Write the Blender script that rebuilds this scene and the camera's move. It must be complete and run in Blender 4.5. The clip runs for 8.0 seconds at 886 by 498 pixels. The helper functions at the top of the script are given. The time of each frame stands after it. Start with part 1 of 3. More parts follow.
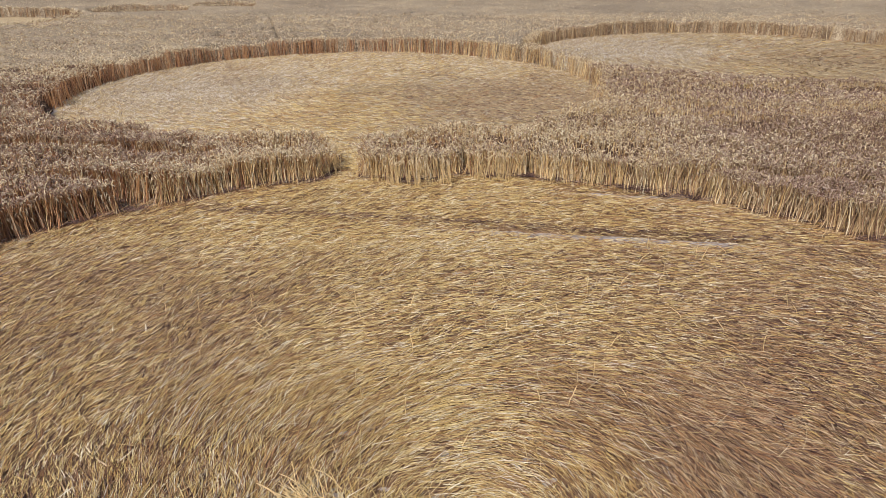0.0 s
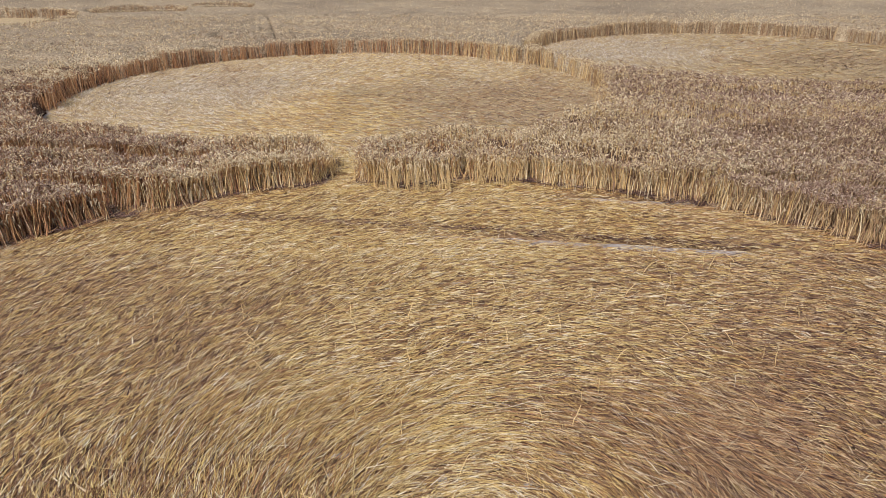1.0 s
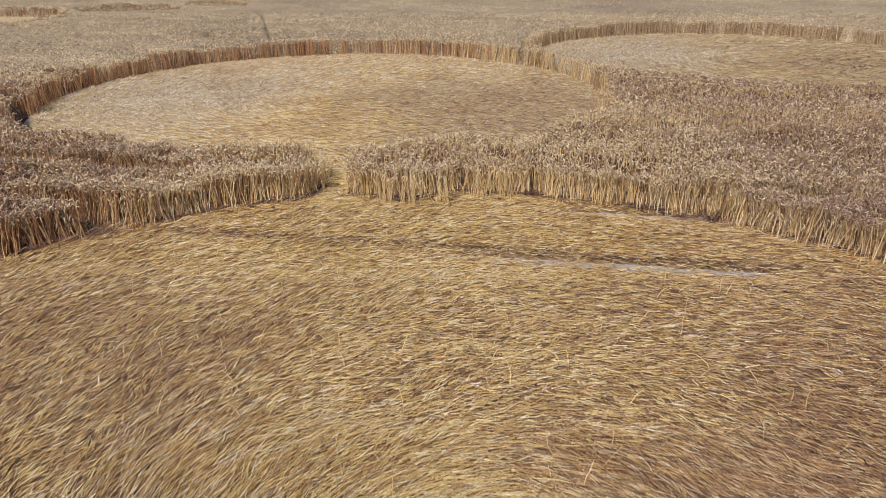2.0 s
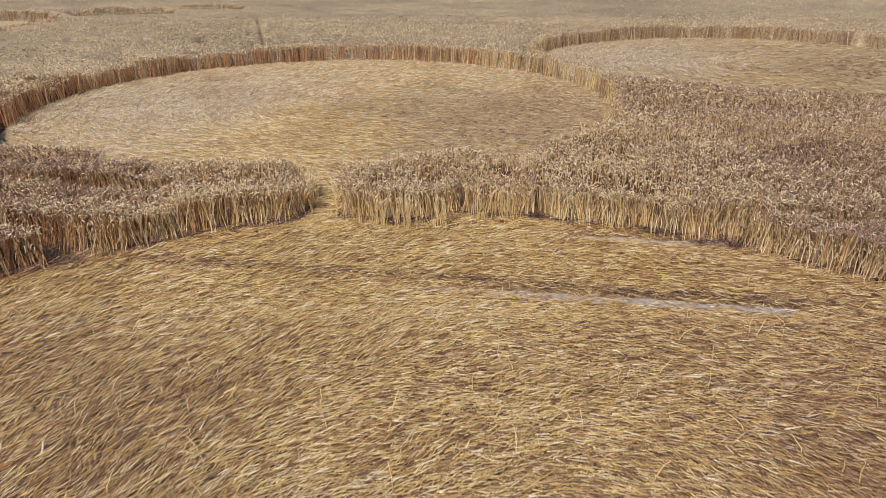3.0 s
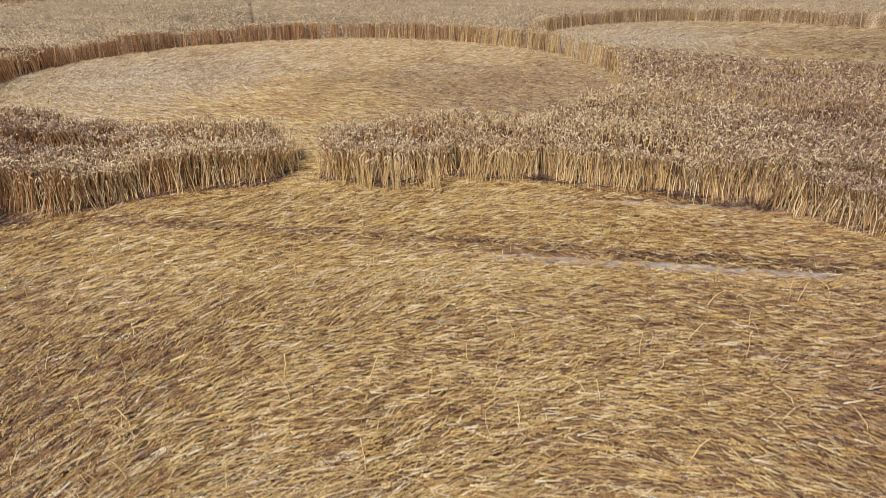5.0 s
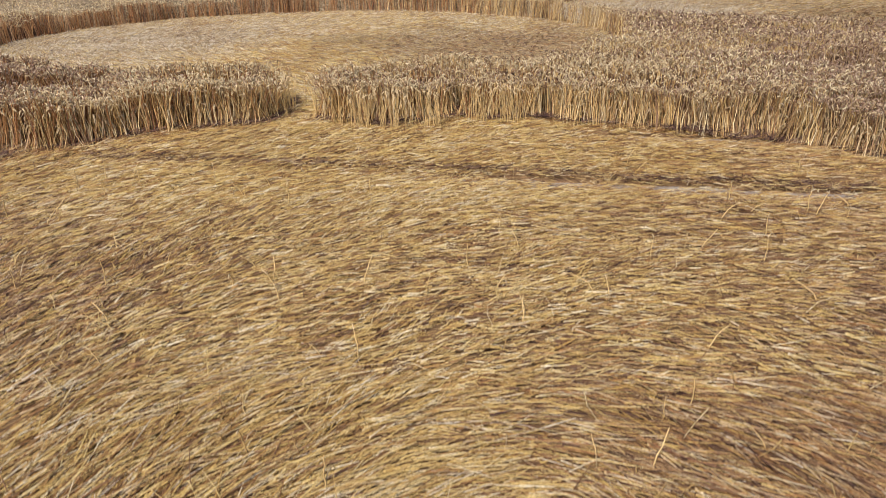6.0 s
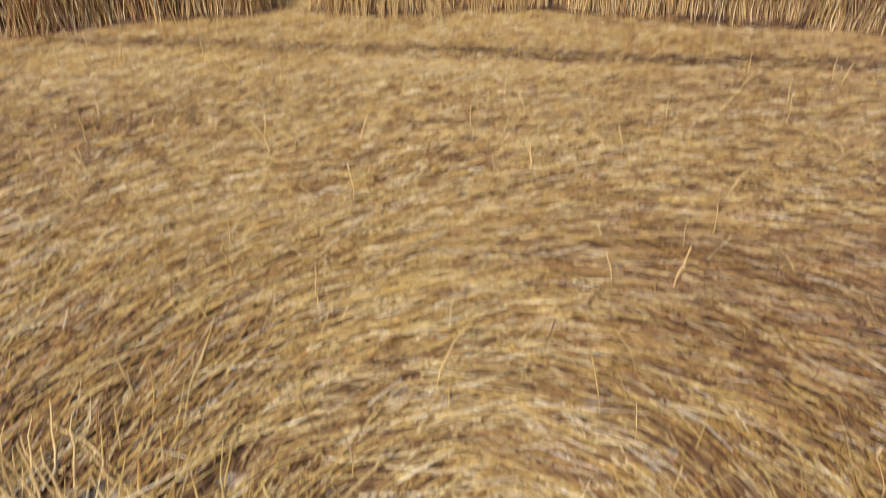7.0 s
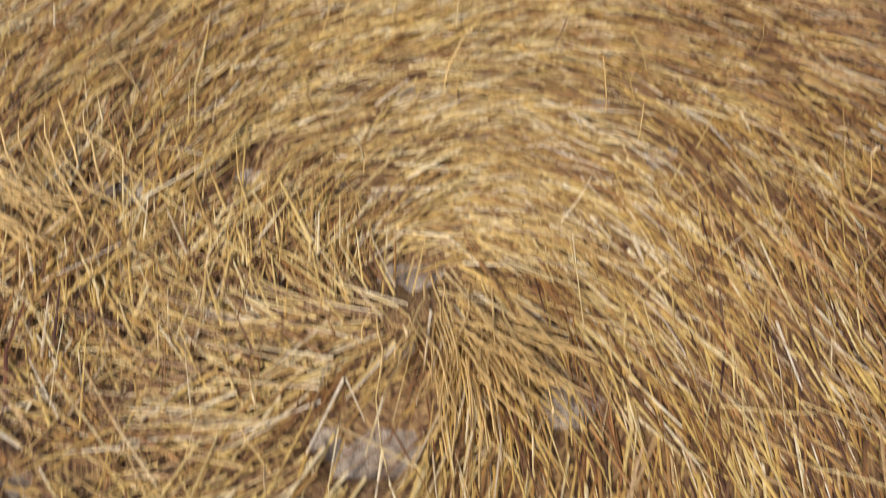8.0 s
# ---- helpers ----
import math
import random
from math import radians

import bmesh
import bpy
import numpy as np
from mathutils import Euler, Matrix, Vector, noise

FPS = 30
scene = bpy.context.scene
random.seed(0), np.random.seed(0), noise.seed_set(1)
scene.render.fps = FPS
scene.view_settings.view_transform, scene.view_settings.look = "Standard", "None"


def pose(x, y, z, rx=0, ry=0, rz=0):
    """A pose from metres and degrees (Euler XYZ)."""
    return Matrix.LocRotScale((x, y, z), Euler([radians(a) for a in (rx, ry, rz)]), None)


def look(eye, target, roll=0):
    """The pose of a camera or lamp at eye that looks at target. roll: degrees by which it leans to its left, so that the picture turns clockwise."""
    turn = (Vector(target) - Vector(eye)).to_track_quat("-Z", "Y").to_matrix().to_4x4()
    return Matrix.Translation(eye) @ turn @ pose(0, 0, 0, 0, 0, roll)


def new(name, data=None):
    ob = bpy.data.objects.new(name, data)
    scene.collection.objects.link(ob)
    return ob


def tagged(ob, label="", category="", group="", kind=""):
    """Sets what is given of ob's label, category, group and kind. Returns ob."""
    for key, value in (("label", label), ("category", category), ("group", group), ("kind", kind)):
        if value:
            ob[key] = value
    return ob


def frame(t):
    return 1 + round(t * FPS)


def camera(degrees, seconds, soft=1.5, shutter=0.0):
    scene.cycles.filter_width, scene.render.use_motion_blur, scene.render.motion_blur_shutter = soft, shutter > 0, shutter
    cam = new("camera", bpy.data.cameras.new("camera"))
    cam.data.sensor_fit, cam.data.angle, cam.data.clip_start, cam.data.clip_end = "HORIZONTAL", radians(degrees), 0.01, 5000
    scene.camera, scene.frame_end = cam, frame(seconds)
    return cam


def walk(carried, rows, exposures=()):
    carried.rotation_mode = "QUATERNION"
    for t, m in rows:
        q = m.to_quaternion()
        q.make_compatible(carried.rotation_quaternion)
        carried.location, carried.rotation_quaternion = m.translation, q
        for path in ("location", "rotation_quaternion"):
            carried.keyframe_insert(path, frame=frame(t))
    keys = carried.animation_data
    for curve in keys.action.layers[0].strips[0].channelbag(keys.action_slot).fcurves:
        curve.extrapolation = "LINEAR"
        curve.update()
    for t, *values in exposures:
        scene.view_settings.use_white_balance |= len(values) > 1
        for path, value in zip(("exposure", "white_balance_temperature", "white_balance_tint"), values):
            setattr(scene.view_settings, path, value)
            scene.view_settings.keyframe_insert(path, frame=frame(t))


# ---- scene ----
cam = camera(64.7, 8.0, soft=0.6, shutter=0.5)
PATH = [
    (0, (-0.078, -0.993, 4.997), (-0.122, 0.84, 4.198), -0.2),
    (0.5, (-0.068, -0.85, 4.972), (-0.112, 0.984, 4.174), -0.2),
    (1, (-0.06, -0.594, 4.971), (-0.105, 1.24, 4.173), -0.2),
    (1.5, (-0.055, -0.194, 4.969), (-0.099, 1.64, 4.171), -0.3),
    (1.7, (-0.063, 0.002, 4.979), (-0.105, 1.834, 4.179), -0.2),
    (2.8, (-0.069, 1.329, 5.005), (-0.107, 3.159, 4.199), -0.1),
    (3, (-0.04, 1.563, 4.981), (-0.081, 3.396, 4.183), -0.2),
    (3.5, (-0.021, 2.201, 5.004), (-0.061, 4.034, 4.205), -0.1),
    (4, (0.006, 2.49, 4.918), (-0.033, 4.324, 4.12), -0.1),
    (4.5, (0.043, 2.581, 4.426), (0.001, 4.415, 3.627), -0.2),
    (4.7, (0.037, 2.574, 4.217), (-0.002, 4.408, 3.419), -0.0),
    (5.8, (0.081, 2.562, 3.042), (0.035, 4.396, 2.245), -0.3),
    (6, (0.078, 2.565, 2.867), (0.031, 4.394, 2.06), -0.4),
    (6.5, (0.079, 2.56, 2.358), (0.031, 4.388, 1.548), -0.5),
    (7, (0.067, 2.553, 1.998), (0.017, 4.319, 1.06), -0.5),
    (7.2, (0.079, 2.55, 1.974), (0.026, 4.223, 0.88), -0.7),
    (7.3, (0.077, 2.55, 1.973), (0.02, 4.17, 0.801), -0.8),
    (7.5, (0.049, 2.551, 1.983), (0.002, 4.053, 0.663), -0.5),
    (7.9, (0.035, 2.544, 1.984), (-0.009, 3.847, 0.468), -0.8),
    (8, (0.039, 2.539, 1.985), (-0.004, 3.775, 0.413), -0.6),
]
walk(cam, [(t, look(eye, target, roll)) for t, eye, target, roll in PATH], [(0, -0.09, 5850, 14), (4.5, -0.14, 6250, 14),
     (6.5, -0.17, 6500, 13.5), (7, -0.2, 6650, 13.5), (8, -0.18, 6850, 13)])

# ---------------------------------------------------------------- daylight
SUN_EL, SUN_AZ = 50.0, 208.0        # degrees; azimuth clockwise from +y
sun_way = Vector((math.sin(radians(SUN_AZ)) * math.cos(radians(SUN_EL)),
                  math.cos(radians(SUN_AZ)) * math.cos(radians(SUN_EL)), math.sin(radians(SUN_EL))))
sun = new("sun", bpy.data.lights.new("sun", "SUN"))
sun.data.energy, sun.data.angle, sun.data.color = 3.6, radians(9.0), (1.0, 0.93, 0.84)
sun.matrix_world = look(sun_way * 60, (0, 0, 0))
world = bpy.data.worlds.new("world")
scene.world = world
world.use_nodes = True
sky = world.node_tree.nodes.new("ShaderNodeTexSky")
sky.sky_type, sky.sun_disc = "NISHITA", False
sky.sun_elevation, sky.sun_rotation = radians(SUN_EL), radians(SUN_AZ)
sky.dust_density, sky.air_density = 3.0, 1.0
world.node_tree.links.new(sky.outputs[0], world.node_tree.nodes["Background"].inputs[0])
world.node_tree.nodes["Background"].inputs[1].default_value = 0.12


# ---------------------------------------------------------------- materials
def material(name, rough=0.6, spec=0.35):
    m = bpy.data.materials.new(name)
    m.use_nodes = True
    b = m.node_tree.nodes["Principled BSDF"]
    b.inputs["Roughness"].default_value = rough
    b.inputs["Specular IOR Level"].default_value = spec
    return m, m.node_tree.nodes, m.node_tree.links, b


def ramp(n, stops):
    r = n.new("ShaderNodeValToRGB")
    e = r.color_ramp.elements
    while len(e) < len(stops):
        e.new(0.5)
    for k, (p, c) in zip(e, stops):
        k.position, k.color = p, (*c, 1)
    return r


def straw_material(name, stops, rough, spec, patch, patch_scale, mottle=0.7):
    """Dry plant fibre: each stalk has its own tone, broad patches of the field differ, and fine streaks run on it."""
    m, n, l, b = material(name, rough, spec)
    geo = n.new("ShaderNodeNewGeometry")
    r = ramp(n, stops)
    co = n.new("ShaderNodeTexCoord")
    broad = n.new("ShaderNodeTexNoise")
    broad.inputs["Scale"].default_value, broad.inputs["Detail"].default_value = patch_scale, 3
    l.new(co.outputs["Object"], broad.inputs["Vector"])
    add = n.new("ShaderNodeMath")
    add.operation, add.use_clamp = "MULTIPLY_ADD", True
    add.inputs[1].default_value, add.inputs[2].default_value = patch, -patch / 2
    l.new(broad.outputs["Fac"], add.inputs[0])
    s = n.new("ShaderNodeMath")
    s.operation = "ADD"
    l.new(geo.outputs["Random Per Island"], s.inputs[0])
    l.new(add.outputs[0], s.inputs[1])
    add.use_clamp = False
    tuft = n.new("ShaderNodeTexNoise")
    tuft.inputs["Scale"].default_value, tuft.inputs["Detail"].default_value = 6.5, 2
    l.new(co.outputs["Object"], tuft.inputs["Vector"])
    t = n.new("ShaderNodeMath")
    t.operation, t.use_clamp = "MULTIPLY_ADD", True
    t.inputs[1].default_value = mottle
    l.new(tuft.outputs["Fac"], t.inputs[0])
    off = n.new("ShaderNodeMath")
    off.inputs[1].default_value = -mottle / 2
    l.new(s.outputs[0], off.inputs[0])
    l.new(off.outputs[0], t.inputs[2])
    l.new(t.outputs[0], r.inputs[0])
    fine = n.new("ShaderNodeTexNoise")
    fine.inputs["Scale"].default_value, fine.inputs["Detail"].default_value = 55, 2
    l.new(co.outputs["Object"], fine.inputs["Vector"])
    fr = ramp(n, [(0.3, (0.72, 0.68, 0.62)), (0.7, (1.12, 1.1, 1.06))])
    l.new(fine.outputs["Fac"], fr.inputs[0])
    mul = n.new("ShaderNodeMix")
    mul.data_type, mul.blend_type = "RGBA", "MULTIPLY"
    mul.inputs[0].default_value = 1.0
    l.new(r.outputs[0], mul.inputs[6])
    l.new(fr.outputs[0], mul.inputs[7])
    l.new(mul.outputs[2], b.inputs["Base Color"])
    return m


LAID = straw_material("laid_straw", [(0.0, (0.15, 0.075, 0.04)), (0.15, (0.28, 0.155, 0.07)), (0.40, (0.53, 0.36, 0.13)),
                                     (0.72, (0.67, 0.51, 0.205)), (0.9, (0.76, 0.64, 0.37)), (1.0, (0.82, 0.74, 0.54))], 0.42, 0.5, 0.5, 0.35)
PALE = straw_material("pale_grey_straw", [(0.0, (0.13, 0.08, 0.05)), (0.2, (0.34, 0.24, 0.14)), (0.5, (0.58, 0.475, 0.315)),
                                          (0.8, (0.69, 0.61, 0.455)), (1.0, (0.78, 0.72, 0.60))], 0.42, 0.5, 0.5, 0.3)
GOLD = straw_material("golden_straw", [(0.0, (0.18, 0.085, 0.035)), (0.17, (0.32, 0.165, 0.055)), (0.42, (0.54, 0.355, 0.11)),
                                       (0.75, (0.67, 0.50, 0.18)), (0.92, (0.77, 0.64, 0.34)), (1.0, (0.83, 0.75, 0.54))], 0.42, 0.5, 0.5, 0.6)
BROWN = straw_material("browned_straw", [(0.0, (0.09, 0.042, 0.026)), (0.3, (0.22, 0.115, 0.052)), (0.65, (0.45, 0.24, 0.09)),
                                         (0.85, (0.58, 0.39, 0.18)), (1.0, (0.70, 0.56, 0.34))], 0.5, 0.4, 0.4, 0.5)
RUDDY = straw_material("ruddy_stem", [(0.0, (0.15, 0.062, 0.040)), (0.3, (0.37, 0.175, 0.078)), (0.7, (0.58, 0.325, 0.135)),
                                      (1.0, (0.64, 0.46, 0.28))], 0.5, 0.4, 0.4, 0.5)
# very dark straw, standing in for shade at the edge's foot, lip and gaps
UMBER = straw_material("shade_dark_straw", [(0.0, (0.05, 0.026, 0.024)), (0.4, (0.11, 0.06, 0.048)), (0.8, (0.20, 0.125, 0.09)),
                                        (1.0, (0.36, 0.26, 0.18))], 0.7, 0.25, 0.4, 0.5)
DULL = straw_material("dull_straw", [(0.0, (0.10, 0.062, 0.048)), (0.25, (0.26, 0.17, 0.11)), (0.7, (0.48, 0.35, 0.22)),
                                     (1.0, (0.61, 0.49, 0.34))], 0.6, 0.3, 0.4, 0.5)
TAN = straw_material("tan_straw", [(0.0, (0.11, 0.055, 0.034)), (0.25, (0.27, 0.16, 0.085)), (0.7, (0.50, 0.345, 0.175)),
                                   (1.0, (0.65, 0.50, 0.30))], 0.5, 0.4, 0.4, 0.5)
STEM = straw_material("wheat_stem", [(0.0, (0.38, 0.21, 0.095)), (0.25, (0.66, 0.445, 0.19)), (0.7, (0.80, 0.61, 0.30)),
                                     (1.0, (0.80, 0.68, 0.45))], 0.5, 0.4, 0.5, 0.5)
EAR = straw_material("wheat_ear", [(0.0, (0.24, 0.15, 0.085)), (0.2, (0.52, 0.395, 0.235)), (0.6, (0.77, 0.62, 0.38)),
                                   (1.0, (0.84, 0.735, 0.51))], 0.7, 0.2, 0.8, 0.22)
# darker copy of the ear tone, also used where ears should read as shaded
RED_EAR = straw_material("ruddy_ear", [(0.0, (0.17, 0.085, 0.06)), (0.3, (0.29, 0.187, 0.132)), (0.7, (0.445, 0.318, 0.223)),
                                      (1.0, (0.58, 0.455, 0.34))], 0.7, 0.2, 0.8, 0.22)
LEAF = straw_material("wheat_leaf", [(0.0, (0.22, 0.14, 0.08)), (0.5, (0.42, 0.32, 0.19)), (1.0, (0.56, 0.47, 0.31))],
                      0.65, 0.25, 0.5, 0.3)


def ground_material():
    """Dry pale loam: clods, cracks, bits of chaff."""
    m, n, l, b = material("dry_soil", 0.95, 0.1)
    co = n.new("ShaderNodeTexCoord")
    a = n.new("ShaderNodeTexNoise")
    a.inputs["Scale"].default_value, a.inputs["Detail"].default_value = 9, 6
    l.new(co.outputs["Object"], a.inputs["Vector"])
    r = ramp(n, [(0.3, (0.26, 0.20, 0.15)), (0.55, (0.47, 0.41, 0.345)), (0.75, (0.60, 0.535, 0.46))])
    l.new(a.outputs["Fac"], r.inputs[0])
    l.new(r.outputs[0], b.inputs["Base Color"])
    v = n.new("ShaderNodeTexNoise")
    v.inputs["Scale"].default_value, v.inputs["Detail"].default_value = 45, 5
    l.new(co.outputs["Object"], v.inputs["Vector"])
    bump = n.new("ShaderNodeBump")
    bump.inputs["Strength"].default_value, bump.inputs["Distance"].default_value = 0.8, 0.03
    l.new(v.outputs["Fac"], bump.inputs["Height"])
    l.new(bump.outputs[0], b.inputs["Normal"])
    return m


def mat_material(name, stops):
    """The deeper layer of pressed stalks: streaks that follow the way the crop was laid (kept in the mesh's UV)."""
    m, n, l, b = material(name, 0.7, 0.2)
    uv = n.new("ShaderNodeUVMap")
    mp = n.new("ShaderNodeMapping")
    mp.inputs["Scale"].default_value = (3.0, 90.0, 1.0)
    l.new(uv.outputs[0], mp.inputs["Vector"])
    a = n.new("ShaderNodeTexNoise")
    a.inputs["Scale"].default_value, a.inputs["Detail"].default_value = 1.0, 4
    l.new(mp.outputs[0], a.inputs["Vector"])
    r = ramp(n, stops)
    l.new(a.outputs["Fac"], r.inputs[0])
    l.new(r.outputs[0], b.inputs["Base Color"])
    bump = n.new("ShaderNodeBump")
    bump.inputs["Strength"].default_value, bump.inputs["Distance"].default_value = 0.7, 0.02
    l.new(a.outputs["Fac"], bump.inputs["Height"])
    l.new(bump.outputs[0], b.inputs["Normal"])
    return m


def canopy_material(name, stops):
    """The crop seen far off, or between the ears: speckle of ears over brown that holds the gaps' shade."""
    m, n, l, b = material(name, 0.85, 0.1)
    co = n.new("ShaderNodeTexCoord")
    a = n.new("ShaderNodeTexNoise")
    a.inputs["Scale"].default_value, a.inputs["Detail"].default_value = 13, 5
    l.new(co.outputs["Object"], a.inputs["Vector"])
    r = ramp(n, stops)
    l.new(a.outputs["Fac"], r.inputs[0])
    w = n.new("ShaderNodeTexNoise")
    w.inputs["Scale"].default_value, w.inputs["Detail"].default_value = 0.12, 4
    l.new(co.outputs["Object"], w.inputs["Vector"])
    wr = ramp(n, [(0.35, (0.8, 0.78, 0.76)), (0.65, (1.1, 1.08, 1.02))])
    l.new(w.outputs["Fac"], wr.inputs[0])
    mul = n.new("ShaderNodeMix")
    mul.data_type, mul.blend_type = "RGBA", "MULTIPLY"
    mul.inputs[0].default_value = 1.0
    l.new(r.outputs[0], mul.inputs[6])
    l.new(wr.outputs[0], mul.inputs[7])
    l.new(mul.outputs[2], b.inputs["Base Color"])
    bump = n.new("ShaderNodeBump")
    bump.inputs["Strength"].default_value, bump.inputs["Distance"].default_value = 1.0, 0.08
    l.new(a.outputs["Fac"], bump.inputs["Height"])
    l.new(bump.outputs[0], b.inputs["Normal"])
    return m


# ramp of the sheet under the near ears: shade between them as dark colour
DEPTH_SHADE = ((0.34, (0.05, 0.028, 0.02)), (0.5, (0.13, 0.078, 0.048)), (0.7, (0.32, 0.215, 0.125)))
TOPS = ((0.32, (0.13, 0.088, 0.055)), (0.48, (0.32, 0.246, 0.152)), (0.66, (0.52, 0.432, 0.298)))
SOIL = ground_material()
# the near mat's dark streaks also stand in for shade between the stalks
PRESSED = mat_material("pressed_straw", [(0.33, (0.08, 0.042, 0.031)), (0.5, (0.23, 0.138, 0.068)), (0.68, (0.47, 0.33, 0.15))])
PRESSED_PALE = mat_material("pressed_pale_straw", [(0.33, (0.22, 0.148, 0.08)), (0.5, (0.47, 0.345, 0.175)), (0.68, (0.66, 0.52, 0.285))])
CANOPY, UNDER = canopy_material("crop_canopy", TOPS), canopy_material("crop_depth_shade", DEPTH_SHADE)

# ---------------------------------------------------------------- plan of the field
RNG = np.random.default_rng(7)
TABLE = np.random.default_rng(3).random((256, 256))


def vnoise(x, y, size, shift=0.0):
    """Smooth noise 0..1 with lumps of about that size."""
    u, v = np.asarray(x) / size + 40.3 + shift, np.asarray(y) / size + 71.7 + shift * 2.3
    i, j = np.floor(u).astype(int), np.floor(v).astype(int)
    f, g = u - i, v - j
    f, g = f * f * (3 - 2 * f), g * g * (3 - 2 * g)
    t = lambda a, b: TABLE[a % 256, b % 256]
    return (t(i, j) * (1 - f) + t(i + 1, j) * f) * (1 - g) + (t(i, j + 1) * (1 - f) + t(i + 1, j + 1) * f) * g


WHEAT = 0.76
NEAR, MIDDLE, SIDE = (-0.35, 4.94, 9.80), (-4.48, 25.5, 9.56), (13.42, 33.6, 9.91)     # x, y, radius of the laid circles
FAR = [(-34.0, 46.3, 7.8), (-24.2, 54.2, 3.0), (-18.9, 57.6, 1.8)]
SWIRL = (-0.10, 3.86)                                                                 # where the near circle's lay begins


def tram(x, y, x0, y0, x1, y1):
    """Distance from the stretch between two points."""
    dx, dy = x1 - x0, y1 - y0
    k = np.clip(((x - x0) * dx + (y - y0) * dy) / (dx * dx + dy * dy), 0, 1)
    return np.hypot(x - x0 - k * dx, y - y0 - k * dy)


RUT_A = (-30.0, 15.7, 30.0, 7.75)        # two wheel tracks of one tramline
RUT_B = (-30.0, 17.98, 30.0, 10.03)
GAP = (-2.76, 14.2, -2.86, 16.6)         # the way from the near circle into the middle one


def standing(x, y):
    """How far inside the standing crop a place is (negative: laid or open)."""
    wob = 0.13 * (vnoise(x, y, 0.24, 3) - 0.5) + 0.12 * (vnoise(x, y, 0.55) - 0.5) + 0.16 * (vnoise(x, y, 1.7, 5) - 0.5)
    d = np.full(np.shape(x), 1e9)
    for cx, cy, r in (NEAR, MIDDLE, SIDE, *FAR):
        d = np.minimum(d, np.hypot(x - cx, y - cy) - r)
    d = d + wob + (0.42 * np.exp(-((x + 1.3) / 0.75) ** 2) + 0.10 * np.exp(-((x - 2.0) / 2.0) ** 2)) * (y < 15.3)
    d = np.minimum(d, tram(x, y, *GAP) - 0.49 + 0.2 * (vnoise(x, y, 0.3, 12) - 0.5))
    d = np.minimum(d, tram(x, y, -30.0, 15.5, 30.0, 7.85) - 0.31)
    d = np.minimum(d, tram(x, y, *RUT_B) + 0.6 - 0.78 * np.clip((x - 3.3) / 0.6, 0, 1) - 1.02 * np.clip((-5.3 - x) / 0.4, 0, 1))
    for nx, ny, r in ((0.1, 15.0, 0.24), (-0.85, 14.8, 0.13), (-6.05, 13.0, 0.13), (-3.6, 14.2, 0.1), (3.55, 31.25, 0.3), (-12.9, 30.2, 0.2), (-8.85, 34.1, 0.16)):
        d = np.minimum(d, np.hypot(x - nx, y - ny) - r)
    return d


def trail(x, y):
    """Distance from the narrow path trodden through the far crop."""
    return tram(x, y, -9.3, 36.0, -14.7, 54.5)


def lay(x, y, circle):
    """Direction in which the stalks lie: a clockwise spiral that starts outward at the middle."""
    cx, cy = circle
    dx, dy = x - cx, y - cy
    r = np.hypot(dx, dy) + 1e-6
    fan = np.clip(0.5 - (dy - 0.1 * dx) / 0.5, 0, 1)
    out = np.radians(8 + 62 * np.exp(-(r / 1.3) ** 2) * fan) + 0.7 * (vnoise(x, y, 1.3, 9) - 0.5) + 0.5 * (vnoise(x, y, 0.35, 19) - 0.5)
    tx, ty = dy / r, -dx / r
    ox, oy = dx / r, dy / r
    c, s = np.cos(out), np.sin(out)
    return tx * c + ox * s, ty * c + oy * s


# ---------------------------------------------------------------- mesh helpers
def tubes(P, R, ref, sides=3, closed=True):
    """Thin tubes along N paths P (N, K, 3) with radii R (N, K): vertices and quads."""
    N, K, _ = P.shape
    T = np.gradient(P, axis=1)
    T /= np.linalg.norm(T, axis=2, keepdims=True) + 1e-9
    A = np.cross(T, ref)
    A /= np.linalg.norm(A, axis=2, keepdims=True) + 1e-9
    B = np.cross(A, T)
    ang = np.arange(sides) * 2 * np.pi / sides if closed else np.linspace(0, np.pi, sides)
    V = P[:, :, None] + R[:, :, None, None] * (np.cos(ang)[:, None] * A[:, :, None] + np.sin(ang)[:, None] * B[:, :, None])
    idx = np.arange(N * K * sides).reshape(N, K, sides)
    a, b = idx[:, :-1], idx[:, 1:]
    if closed:
        Q = np.stack([a, np.roll(a, -1, 2), np.roll(b, -1, 2), b], -1)
    else:
        Q = np.stack([a[..., :-1], a[..., 1:], b[..., 1:], b[..., :-1]], -1)
    return V.reshape(-1, 3), Q.reshape(-1, 4)


def mesh_of(name, pieces, smooth=True):
    """One mesh out of (vertices, quads, material) pieces."""
    me = bpy.data.meshes.new(name)
    off, Vs, Qs, Ms, mats = 0, [], [], [], []
    for V, Q, m in pieces:
        if m not in mats:
            mats.append(m)
        Vs.append(V), Qs.append(Q + off), Ms.append(np.full(len(Q), mats.index(m)))
        off += len(V)
    V, Q, M = np.concatenate(Vs), np.concatenate(Qs), np.concatenate(Ms)
    me.vertices.add(len(V))
    me.vertices.foreach_set("co", V.astype(np.float32).ravel())
    me.loops.add(Q.size)
    me.loops.foreach_set("vertex_index", Q.astype(np.int32).ravel())
    me.polygons.add(len(Q))
    me.polygons.foreach_set("loop_start", np.arange(0, Q.size, 4, dtype=np.int32))
    me.polygons.foreach_set("material_index", M.astype(np.int32))
    me.polygons.foreach_set("use_smooth", np.full(len(Q), smooth))
    for m in mats:
        me.materials.append(m)
    me.update(calc_edges=True)
    return me


